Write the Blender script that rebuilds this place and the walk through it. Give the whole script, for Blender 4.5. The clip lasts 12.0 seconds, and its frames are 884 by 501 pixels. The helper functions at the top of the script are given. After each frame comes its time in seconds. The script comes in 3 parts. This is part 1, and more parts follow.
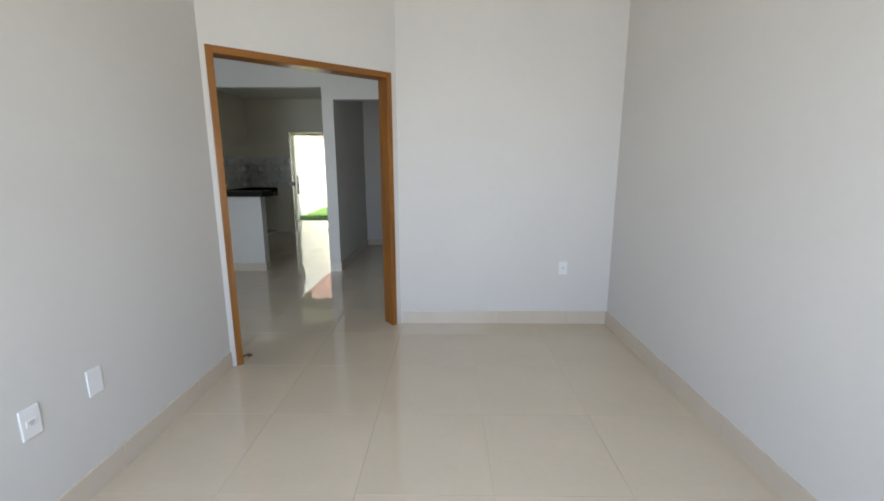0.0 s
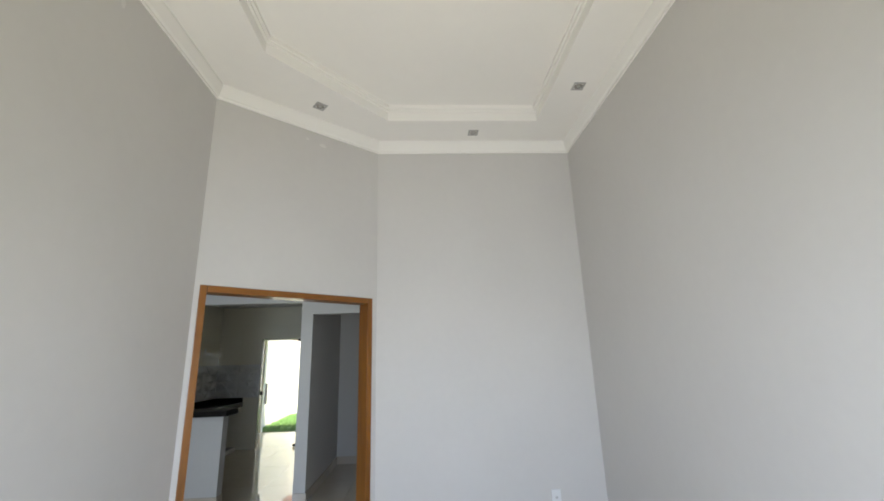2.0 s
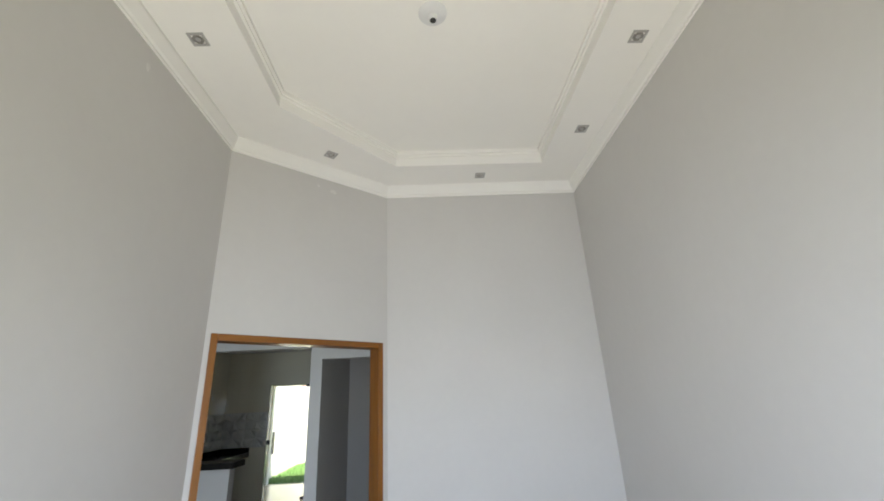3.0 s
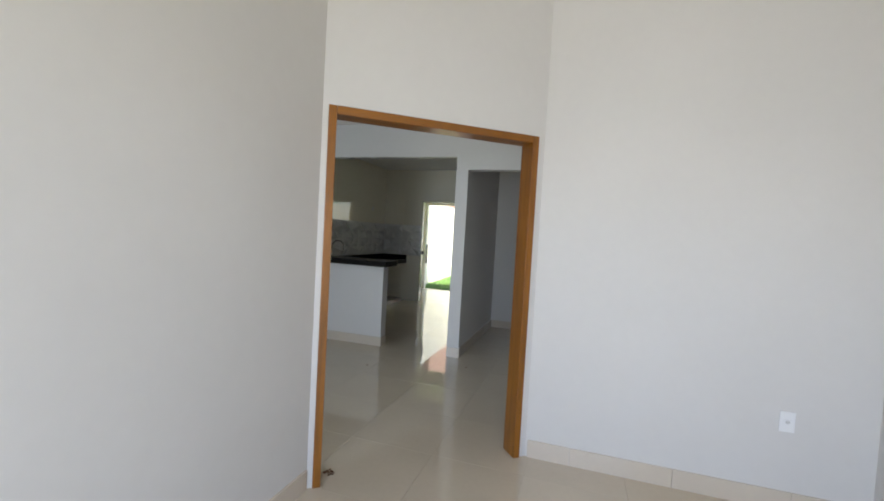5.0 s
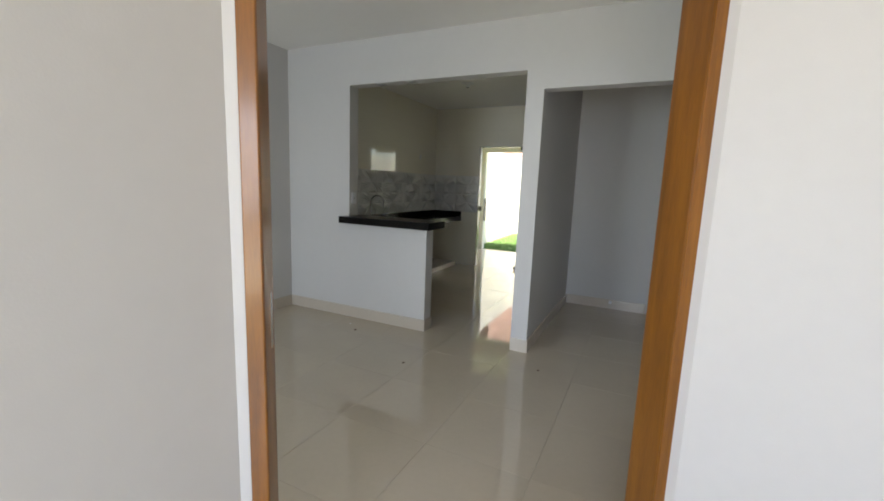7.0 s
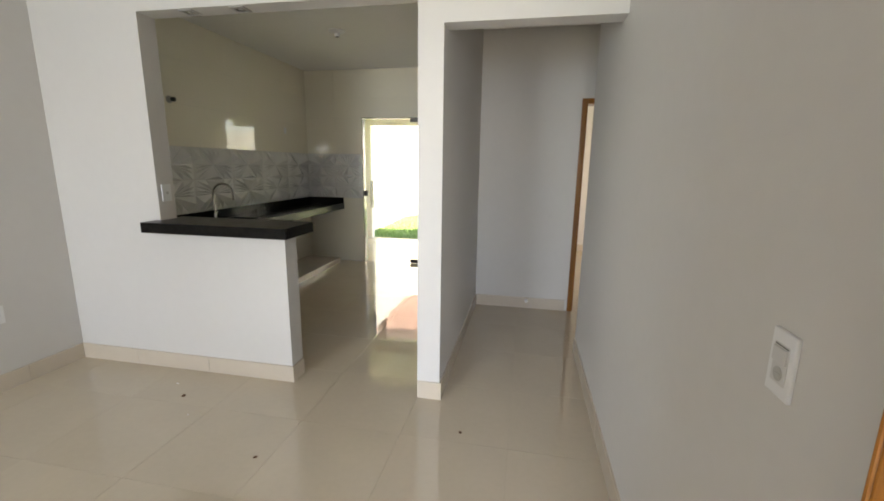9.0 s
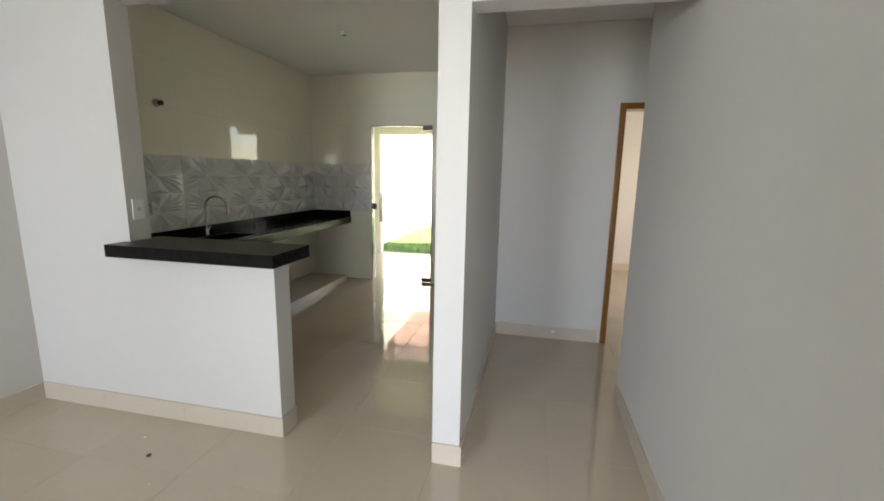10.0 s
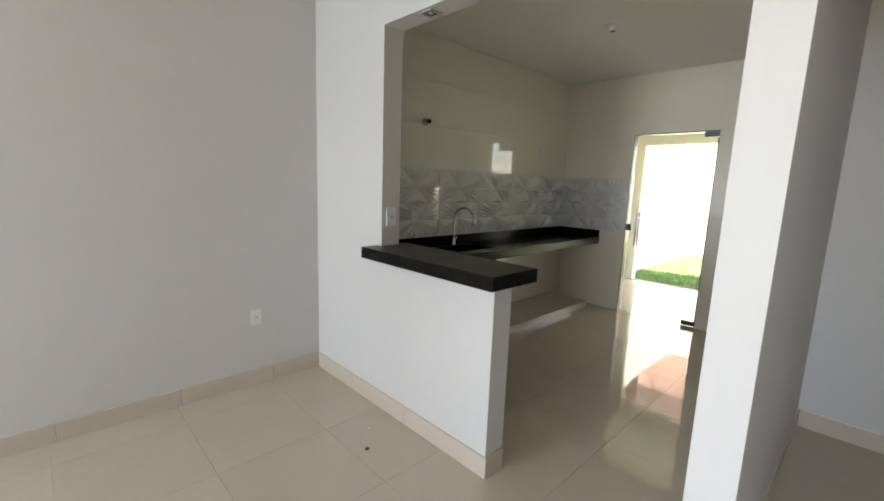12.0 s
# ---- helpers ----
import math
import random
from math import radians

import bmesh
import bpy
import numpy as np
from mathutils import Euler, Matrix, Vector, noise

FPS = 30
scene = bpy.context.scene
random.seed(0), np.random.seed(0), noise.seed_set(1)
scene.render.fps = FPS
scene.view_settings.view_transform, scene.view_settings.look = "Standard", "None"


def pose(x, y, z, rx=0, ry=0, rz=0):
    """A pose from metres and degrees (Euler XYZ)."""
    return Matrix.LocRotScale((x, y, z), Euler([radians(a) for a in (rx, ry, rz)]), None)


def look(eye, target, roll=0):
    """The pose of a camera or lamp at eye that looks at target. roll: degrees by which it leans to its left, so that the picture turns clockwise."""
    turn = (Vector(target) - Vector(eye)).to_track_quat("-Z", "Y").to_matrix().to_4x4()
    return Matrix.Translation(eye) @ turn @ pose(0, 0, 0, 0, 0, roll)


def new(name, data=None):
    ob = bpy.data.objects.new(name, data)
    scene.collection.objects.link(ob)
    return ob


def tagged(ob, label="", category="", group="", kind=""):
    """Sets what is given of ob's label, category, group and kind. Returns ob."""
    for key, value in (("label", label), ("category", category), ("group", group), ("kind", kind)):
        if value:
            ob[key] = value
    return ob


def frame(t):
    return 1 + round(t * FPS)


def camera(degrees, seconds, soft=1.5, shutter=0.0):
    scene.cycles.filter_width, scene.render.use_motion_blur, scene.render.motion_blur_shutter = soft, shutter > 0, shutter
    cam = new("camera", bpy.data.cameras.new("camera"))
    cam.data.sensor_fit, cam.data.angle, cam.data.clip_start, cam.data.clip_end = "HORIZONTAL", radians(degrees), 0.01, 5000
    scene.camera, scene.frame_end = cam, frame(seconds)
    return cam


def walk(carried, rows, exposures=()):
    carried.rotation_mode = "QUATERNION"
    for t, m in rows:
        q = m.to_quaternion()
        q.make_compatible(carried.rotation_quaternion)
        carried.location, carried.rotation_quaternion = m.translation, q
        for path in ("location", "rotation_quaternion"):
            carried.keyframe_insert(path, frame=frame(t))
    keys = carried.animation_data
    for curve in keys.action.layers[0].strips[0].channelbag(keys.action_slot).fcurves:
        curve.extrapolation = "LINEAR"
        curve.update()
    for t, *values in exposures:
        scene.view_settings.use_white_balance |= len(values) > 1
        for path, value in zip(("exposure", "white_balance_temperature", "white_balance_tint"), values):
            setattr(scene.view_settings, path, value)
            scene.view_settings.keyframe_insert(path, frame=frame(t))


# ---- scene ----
cam = camera(93.0, 12.0, 1.8)
PATH = [
    (0, (-0.134, 1.281, 1.395), (-0.158, 3.244, 1.01), -0.1),
    (0.5, (-0.097, 1.265, 1.407), (0.262, 3.191, 1.005), 1.0),
    (1, (-0.119, 1.263, 1.436), (0.326, 3.19, 1.138), 0.8),
    (1.5, (-0.169, 1.26, 1.533), (0.047, 3.248, 1.585), -0.8),
    (2, (-0.171, 1.209, 1.62), (-0.063, 3.141, 2.124), -1.8),
    (2.5, (-0.173, 1.19, 1.642), (-0.075, 3.043, 2.388), -2.6),
    (3, (-0.194, 1.204, 1.647), (-0.115, 3.083, 2.329), -2.9),
    (3.5, (-0.181, 1.355, 1.596), (-0.257, 3.315, 1.988), -1.4),
    (5.5, (-0.326, 2.353, 1.472), (-1.073, 4.203, 1.336), 3.7),
    (6, (-0.358, 2.682, 1.47), (-1.202, 4.485, 1.273), 3.3),
    (6.5, (-0.531, 3.026, 1.453), (-1.426, 4.796, 1.2), 2.6),
    (8.5, (-1.121, 4.205, 1.485), (-1.627, 6.097, 1.079), 1.0),
    (9, (-1.115, 4.471, 1.502), (-1.492, 6.394, 1.102), 0.8),
    (9.5, (-1.159, 4.723, 1.505), (-1.496, 6.659, 1.133), 0.8),
    (10, (-1.282, 4.95, 1.519), (-1.703, 6.873, 1.164), 1.1),
    (10.5, (-1.395, 5.086, 1.498), (-2.129, 6.915, 1.16), 1.2),
    (11, (-1.403, 5.206, 1.513), (-2.443, 6.884, 1.196), 1.4),
    (11.5, (-1.364, 5.3, 1.512), (-2.618, 6.827, 1.206), 1.6),
    (12, (-1.407, 5.351, 1.507), (-2.824, 6.728, 1.192), 2.1),
]
walk(cam, [(t, look(eye, target, roll)) for t, eye, target, roll in PATH],
     exposures=[(0, 1.92, 6500, 11.5), (1.0, 1.88, 6500, 11.5), (2.5, 1.84, 6350, 12), (3.2, 1.86, 6380, 11.5), (5.5, 2.12, 6500, 13), (6.6, 2.24, 6600, 13),
                (8.4, 3.12, 7500, 16), (9.2, 3.27, 7350, 16), (10.0, 3.3, 7100, 15), (11.0, 3.34, 7000, 15), (12.0, 3.3, 7000, 15)])

# ---------------------------------------------------------------- light
world = bpy.data.worlds.new("sky")
scene.world = world
world.use_nodes = True
wn = world.node_tree
sky = wn.nodes.new("ShaderNodeTexSky")
sky.sky_type, sky.sun_disc = "NISHITA", False
sky.sun_elevation, sky.sun_rotation = radians(66), radians(142)
wn.nodes["Background"].inputs["Strength"].default_value = 0.15
wn.links.new(sky.outputs[0], wn.nodes["Background"].inputs["Color"])
sun = new("sun", bpy.data.lights.new("sun", "SUN"))
sun.data.energy, sun.data.angle, sun.data.color = 5.0, radians(0.5), (1.0, 0.95, 0.87)
sun.matrix_world = look((0, 0, 30), (-30 * math.sin(radians(38)) / math.tan(radians(66)), 30 * math.cos(radians(38)) / math.tan(radians(66)), 0))


def opening_light(x, y, z, w, h, toward, watts, colour, spread=180):
    """Sky light that comes in through an opening, as an area lamp in it."""
    lamp = new("daylight", bpy.data.lights.new("daylight", "AREA"))
    lamp.data.shape, lamp.data.size, lamp.data.size_y = "RECTANGLE", w, h
    lamp.data.energy, lamp.data.color, lamp.data.spread = watts, colour, radians(spread)
    lamp.matrix_world = look((x, y, z), toward)


# front opening: cool light down from the sky, warm light up from the sunlit forecourt
opening_light(-0.40, 0.50, 1.60, 2.0, 1.35, (0.25, 4.0, -0.5), 13, (0.66, 0.79, 1.0), 130)
opening_light(-0.40, 0.50, 0.50, 2.0, 0.9, (-0.1, 2.9, 3.6), 8.5, (1.0, 0.92, 0.82), 120)
# assumed dining room window, unseen: placed to brighten the half wall, not the hall
opening_light(-3.65, 0.92, 1.55, 1.1, 1.35, (-3.4, 8.0, 0.6), 10, (0.60, 0.78, 1.0), 150)
opening_light(-3.65, 0.92, 0.65, 1.1, 0.6, (-3.4, 4.0, 2.4), 4, (1.0, 0.91, 0.76))
# assumed bedroom window, unseen: turned so that its light misses the hall
opening_light(2.28, 9.55, 1.5, 0.7, 1.1, (0.4, 12.0, 1.3), 4.2, (1.0, 0.92, 0.80), 110)


# ---------------------------------------------------------------- materials
def material(name, colour, rough=0.5, metal=0.0, spec=0.5, spots=0.04, scale=6.0, bump=0.0, bump_scale=80.0, vary=0.0, coat=0.0, stretch=(1, 1, 1)):
    m = bpy.data.materials.new(name)
    m.use_nodes = True
    n, l = m.node_tree.nodes, m.node_tree.links
    p = n["Principled BSDF"]
    p.inputs["Roughness"].default_value, p.inputs["Metallic"].default_value = rough, metal
    p.inputs["Specular IOR Level"].default_value, p.inputs["Coat Weight"].default_value = spec, coat
    p.inputs["Coat Roughness"].default_value = 0.08
    co = n.new("ShaderNodeTexCoord")
    mp = n.new("ShaderNodeMapping")
    mp.inputs["Scale"].default_value = stretch
    l.new(co.outputs["Object"], mp.inputs["Vector"])
    big, fine = n.new("ShaderNodeTexNoise"), n.new("ShaderNodeTexNoise")
    big.inputs["Scale"].default_value, big.inputs["Detail"].default_value = scale, 6
    fine.inputs["Scale"].default_value, fine.inputs["Detail"].default_value = scale * 14, 3
    for t in (big, fine):
        l.new(mp.outputs[0], t.inputs["Vector"])
    add = n.new("ShaderNodeMath")
    add.operation = "MULTIPLY_ADD"
    add.inputs[1].default_value = 0.4
    l.new(fine.outputs["Fac"], add.inputs[0])
    l.new(big.outputs["Fac"], add.inputs[2])
    ramp = n.new("ShaderNodeMapRange")
    ramp.inputs["From Min"].default_value, ramp.inputs["From Max"].default_value = 0.4, 1.0
    ramp.inputs["To Min"].default_value, ramp.inputs["To Max"].default_value = 1 - spots, 1 + spots
    l.new(add.outputs[0], ramp.inputs["Value"])
    last = ramp.outputs[0]
    if vary:
        info = n.new("ShaderNodeObjectInfo")
        rnd = n.new("ShaderNodeMapRange")
        rnd.inputs["To Min"].default_value, rnd.inputs["To Max"].default_value = 1 - vary, 1 + vary
        l.new(info.outputs["Random"], rnd.inputs["Value"])
        mul = n.new("ShaderNodeMath")
        mul.operation = "MULTIPLY"
        l.new(last, mul.inputs[0])
        l.new(rnd.outputs[0], mul.inputs[1])
        last = mul.outputs[0]
    mix = n.new("ShaderNodeVectorMath")
    mix.operation = "SCALE"
    mix.inputs[0].default_value = colour
    l.new(last, mix.inputs["Scale"])
    l.new(mix.outputs[0], p.inputs["Base Color"])
    rr = n.new("ShaderNodeMapRange")
    rr.inputs["To Min"].default_value, rr.inputs["To Max"].default_value = rough * 0.8, min(1, rough * 1.2)
    l.new(big.outputs["Fac"], rr.inputs["Value"])
    l.new(rr.outputs[0], p.inputs["Roughness"])
    if bump:
        b, bt = n.new("ShaderNodeBump"), n.new("ShaderNodeTexNoise")
        bt.inputs["Scale"].default_value, bt.inputs["Detail"].default_value = bump_scale, 4
        l.new(mp.outputs[0], bt.inputs["Vector"])
        l.new(bt.outputs["Fac"], b.inputs["Height"])
        b.inputs["Strength"].default_value, b.inputs["Distance"].default_value = bump, 0.002
        l.new(b.outputs[0], p.inputs["Normal"])
    return m


def wood_material(name, dark, light, grain):
    """Varnished wood, with the grain along the axis in which `grain` is small."""
    m = bpy.data.materials.new(name)
    m.use_nodes = True
    n, l = m.node_tree.nodes, m.node_tree.links
    p = n["Principled BSDF"]
    co, mp = n.new("ShaderNodeTexCoord"), n.new("ShaderNodeMapping")
    mp.inputs["Scale"].default_value = grain
    l.new(co.outputs["Object"], mp.inputs["Vector"])
    a, b = n.new("ShaderNodeTexNoise"), n.new("ShaderNodeTexNoise")
    a.inputs["Scale"].default_value, a.inputs["Detail"].default_value, a.inputs["Distortion"].default_value = 3.0, 8, 0.6
    b.inputs["Scale"].default_value, b.inputs["Detail"].default_value = 40.0, 3
    for t in (a, b):
        l.new(mp.outputs[0], t.inputs["Vector"])
    mixf = n.new("ShaderNodeMath")
    mixf.operation = "MULTIPLY_ADD"
    mixf.inputs[1].default_value = 0.35
    l.new(b.outputs["Fac"], mixf.inputs[0])
    l.new(a.outputs["Fac"], mixf.inputs[2])
    r = n.new("ShaderNodeValToRGB")
    r.color_ramp.elements[0].position, r.color_ramp.elements[1].position = 0.42, 0.88
    r.color_ramp.elements[0].color, r.color_ramp.elements[1].color = (*dark, 1), (*light, 1)
    l.new(mixf.outputs[0], r.inputs[0])
    l.new(r.outputs[0], p.inputs["Base Color"])
    p.inputs["Roughness"].default_value = 0.38
    p.inputs["Coat Weight"].default_value, p.inputs["Coat Roughness"].default_value = 0.4, 0.14
    bu = n.new("ShaderNodeBump")
    bu.inputs["Strength"].default_value, bu.inputs["Distance"].default_value = 0.25, 0.001
    l.new(b.outputs["Fac"], bu.inputs["Height"])
    l.new(bu.outputs[0], p.inputs["Normal"])
    return m


PAINT = material("wall_paint", (0.605, 0.585, 0.56), 0.55, spots=0.03, scale=1.3, bump=0.12, bump_scale=160, spec=0.35)
CEILING = material("ceiling_plaster", (0.87, 0.85, 0.81), 0.8, spots=0.02, scale=1.0, bump=0.08, bump_scale=60, spec=0.2)
FLOOR_TILE = material("porcelain_floor", (0.53, 0.45, 0.345), 0.022, spots=0.05, scale=2.2, vary=0.012, bump=0.02, bump_scale=5, spec=0.8)
GROUT = material("grout", (0.46, 0.385, 0.29), 0.8, spots=0.15, scale=5)
SKIRTING = material("skirting_tile", (0.56, 0.485, 0.395), 0.22, spots=0.04, scale=3, vary=0.025)
WOOD = wood_material("varnished_wood", (0.15, 0.051, 0.004), (0.30, 0.110, 0.008), (6, 6, 0.5))
WOOD_H = wood_material("varnished_wood_across", (0.15, 0.051, 0.004), (0.30, 0.110, 0.008), (0.5, 6, 6))
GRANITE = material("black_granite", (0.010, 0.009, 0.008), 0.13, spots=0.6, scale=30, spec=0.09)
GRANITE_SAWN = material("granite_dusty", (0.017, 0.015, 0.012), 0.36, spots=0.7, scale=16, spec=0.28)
WALL_TILE = material("glazed_wall_tile", (0.82, 0.77, 0.64), 0.03, spots=0.015, scale=1.5, vary=0.01, spec=0.5)
RELIEF = material("relief_tile", (0.74, 0.73, 0.70), 0.2, spots=0.04, scale=5, vary=0.03)
FILLER = material("wall_filler", (0.68, 0.66, 0.63), 0.8, spots=0.05, scale=30)
PLASTIC = material("white_plastic", (0.74, 0.74, 0.74), 0.35, spots=0.01)
PLASTIC_DULL = material("dull_plastic", (0.58, 0.57, 0.56), 0.4, spots=0.02)
PLASTIC_GREY = material("grey_plastic", (0.40, 0.39, 0.375), 0.4, spots=0.02)
DARK = material("dark_plastic", (0.03, 0.03, 0.03), 0.5, spots=0.1)
STEEL = material("brushed_steel", (0.50, 0.49, 0.47), 0.22, metal=1.0, spots=0.05, scale=20)
DARK_STEEL = material("dark_fitting", (0.10, 0.095, 0.09), 0.4, metal=0.7, spots=0.1, scale=20)
OUT_PAINT = material("outdoor_white_paint", (0.83, 0.78, 0.67), 0.8, spots=0.05, scale=1.2, bump=0.3, bump_scale=50)
GRASS = material("grass_blade", (0.17, 0.31, 0.085), 0.6, spots=0.35, scale=4)
SOIL = material("lawn_ground", (0.12, 0.19, 0.055), 0.9, spots=0.3, scale=3, bump=0.5, bump_scale=30)
ROOF_TILE = material("clay_roof_tile", (0.42, 0.15, 0.06), 0.8, spots=0.2, scale=6, vary=0.08)
TERRACOTTA = material("terracotta_paint", (0.56, 0.34, 0.26), 0.8, spots=0.4, scale=1.5, bump=0.3, bump_scale=40)
DEBRIS = material("dry_debris", (0.10, 0.045, 0.02), 0.9, spots=0.3, scale=60)


def glass_material():
    m = bpy.data.materials.new("door_glass")
    m.use_nodes = True
    p = m.node_tree.nodes["Principled BSDF"]
    p.inputs["Transmission Weight"].default_value, p.inputs["Roughness"].default_value = 1.0, 0.0
    p.inputs["IOR"].default_value = 1.45
    p.inputs["Base Color"].default_value = (0.97, 0.985, 0.975, 1)
    return m


GLASS = glass_material()


# ---------------------------------------------------------------- mesh helpers
def box(bm, x0, x1, y0, y1, z0, z1, bevel=0.0, m=None):
    r = bmesh.ops.create_cube(bm, size=1)
    vs = r["verts"]
    for v in vs:
        v.co = Vector(((x0 + x1) / 2 + v.co.x * (x1 - x0), (y0 + y1) / 2 + v.co.y * (y1 - y0), (z0 + z1) / 2 + v.co.z * (z1 - z0)))
    if bevel:
        es = {e for v in vs for e in v.link_edges}
        r = bmesh.ops.bevel(bm, geom=list(es), offset=bevel, segments=2, affect="EDGES", profile=0.6)
        vs = list({v for f in r["faces"] for v in f.verts} | {v for v in vs if v.is_valid})
    if m is not None:
        bmesh.ops.transform(bm, matrix=m, verts=vs)
    return vs


def prism(bm, outline, z0, z1):
    """A solid with a flat outline (counterclockwise) from z0 up to z1."""
    lo = [bm.verts.new((x, y, z0)) for x, y in outline]
    hi = [bm.verts.new((x, y, z1)) for x, y in outline]
    bm.faces.new(hi)
    bm.faces.new(lo[::-1])
    k = len(lo)
    for i in range(k):
        j = (i + 1) % k
        bm.faces.new((lo[i], lo[j], hi[j], hi[i]))


def cylinder(bm, r0, r1, z0, z1, m=None, seg=24):
    r = bmesh.ops.create_cone(bm, cap_ends=True, segments=seg, radius1=r0, radius2=r1, depth=z1 - z0)
    bmesh.ops.translate(bm, verts=r["verts"], vec=(0, 0, (z0 + z1) / 2))
    if m is not None:
        bmesh.ops.transform(bm, matrix=m, verts=r["verts"])
    return r["verts"]


def lathe(bm, profile, seg=32, m=None):
    """A turned body round z, out of (radius, z) pairs."""
    rings = []
    made = []
    for r, z in profile:
        ring = [bm.verts.new((r * math.cos(2 * math.pi * i / seg), r * math.sin(2 * math.pi * i / seg), z)) for i in range(seg)]
        rings.append(ring)
        made += ring
    for a, b in zip(rings, rings[1:]):
        for i in range(seg):
            j = (i + 1) % seg
            bm.faces.new((a[i], a[j], b[j], b[i]))
    bm.faces.new(rings[0][::-1])
    bm.faces.new(rings[-1])
    if m is not None:
        bmesh.ops.transform(bm, matrix=m, verts=made)


def tube(bm, points, radius, seg=12):
    """A round bar along a line of points."""
    rings = []
    for i, p in enumerate(points):
        p = Vector(p)
        a, b = Vector(points[max(0, i - 1)]), Vector(points[min(len(points) - 1, i + 1)])
        q = (b - a).to_track_quat("Z", "Y")
        rings.append([bm.verts.new(p + q @ Vector((radius * math.cos(2 * math.pi * k / seg), radius * math.sin(2 * math.pi * k / seg), 0))) for k in range(seg)])
    for a, b in zip(rings, rings[1:]):
        for k in range(seg):
            j = (k + 1) % seg
            bm.faces.new((a[k], a[j], b[j], b[k]))
    bm.faces.new(rings[0][::-1])
    bm.faces.new(rings[-1])


def mesh_of(name, bm, mat, smooth=False):
    bmesh.ops.recalc_face_normals(bm, faces=bm.faces)
    me = bpy.data.meshes.new(name)
    bm.to_mesh(me)
    bm.free()
    me.materials.append(mat)
    if smooth:
        for f in me.polygons:
            f.use_smooth = True
        me.set_sharp_from_angle(angle=radians(40))
    return me


def part(name, bm, mat, parent, label="", smooth=False):
    ob = new(name, mesh_of(name, bm, mat, smooth))
    ob.parent = parent
    return tagged(ob, label)


def empty(name, m, label, category, group="", kind=""):
    ob = new(name)
    ob.empty_display_size = 0.1
    ob.matrix_world = m
    return tagged(ob, label, category, group, kind)


def structure(name, boxes, mat, label, category="wall", bevel=0.0):
    bm = bmesh.new()
    for b in boxes:
        box(bm, *b, bevel=bevel)
    return tagged(new(name, mesh_of(name, bm, mat)), label, category, "", "structure")


# ---------------------------------------------------------------- plan
XL, XR, YF, Y0 = -1.675, 1.32, 4.94, 0.55      # living room
DA, DB = Vector((XL, 4.055)), Vector((-0.555, YF))   # ends of the slanted wall
XD, XC, YK, YD = -4.42, -0.65, 6.92, 0.95      # dining room
KX0, KX1, KY0, KY1 = -4.435, -1.748, 7.06, 10.56   # kitchen
HY, HX = 8.90, -1.60                           # hall
TOP, LOW = 3.57, 2.84                          # ceiling heights
T = 0.14

# the slanted wall has its own frame: u along it, v out of the living room
DU = (DB - DA).normalized()
DLEN = (DB - DA).length
SLANT = Matrix(((DU.x, -DU.y, 0, DA.x), (DU.y, DU.x, 0, DA.y), (0, 0, 1, 0), (0, 0, 0, 1)))
TS = 0.118                                     # its thickness
O0, O1, OH = 0.052, 1.355, 2.137        # door opening in it

structure("floor", [(-4.75, 2.45, 0.30, 12.76, -0.16, -0.004)], GROUT, "pale grout bed under polished beige porcelain tiles", "floor")

bm = bmesh.new()
prism(bm, [(-0.03, -0.02), (O0, -0.02), (O0, OH), (O1, OH), (O1, -0.02), (DLEN + 0.02, -0.02), (DLEN + 0.02, 4.0), (-0.03, 4.0)], 0, TS)
bmesh.ops.transform(bm, matrix=SLANT @ Matrix(((1, 0, 0, 0), (0, 0, -1, TS), (0, 1, 0, 0), (0, 0, 0, 1))), verts=bm.verts)
tagged(new("wall_slanted", mesh_of("wall_slanted", bm, PAINT)), "off-white painted slanted wall holding the wooden door frame", "wall", "", "structure")
structure("wall_living_left", [(XL - T, XL, Y0 - 0.2, DA.y + 0.02, -0.02, 4.0)], PAINT, "off-white painted living room side wall")
structure("wall_living_right", [(XR, XR + T, Y0 - 0.2, YF + T, -0.02, 4.0)], PAINT, "off-white painted living room side wall")
structure("wall_living_far", [(DB.x - 0.01, XR, YF, YF + T, -0.02, 4.0)], PAINT, "off-white painted end wall of the living room")
structure("wall_entrance", [(XL - T, -1.5, 0.35, 0.52, -0.02, 4.0), (0.6, XR + T, 0.35, 0.52, -0.02, 4.0), (-1.5, 0.6, 0.35, 0.52, 2.30, 4.0)], PAINT, "off-white painted entrance wall with a wide opening")
structure("wall_dining_right", [(XC, XC + T, YF + 0.07, 7.89, -0.02, 3.0)], PAINT, "off-white painted wall leading to the hall")
structure("wall_dining_left", [(XD - T, XD, YD - 0.2, KY0 - 0.06, -0.02, 3.0)], PAINT, "off-white painted dining room side wall")
# unseen wall; its window is assumed, to let the dining lamps in
structure("wall_dining_south", [(XD - T, -4.22, YD - 0.16, YD - 0.04, -0.02, 3.0), (-3.08, XL - T, YD - 0.16, YD - 0.04, -0.02, 3.0), (-4.22, -3.08, YD - 0.16, YD - 0.04, -0.02, 0.3), (-4.22, -3.08, YD - 0.16, YD - 0.04, 2.3, 3.0)], PAINT, "unseen off-white dining room wall with an assumed window opening")
structure("wall_kitchen_opening", [(XD - 0.02, -3.578, YK, KY0, -0.02, 2.42), (XD - 0.02, KX1, YK, KY0, 2.42, 3.0), (KX1, HX, YK, HY + T, -0.02, 3.0), (HX, XC, YK, KY0, 2.265, 3.0)], PAINT, "white painted wall with openings to kitchen and hall")
structure("wall_peninsula", [(-3.578, -2.644, YK, KY0, -0.02, 1.03)], PAINT, "white painted half wall under the granite bar")
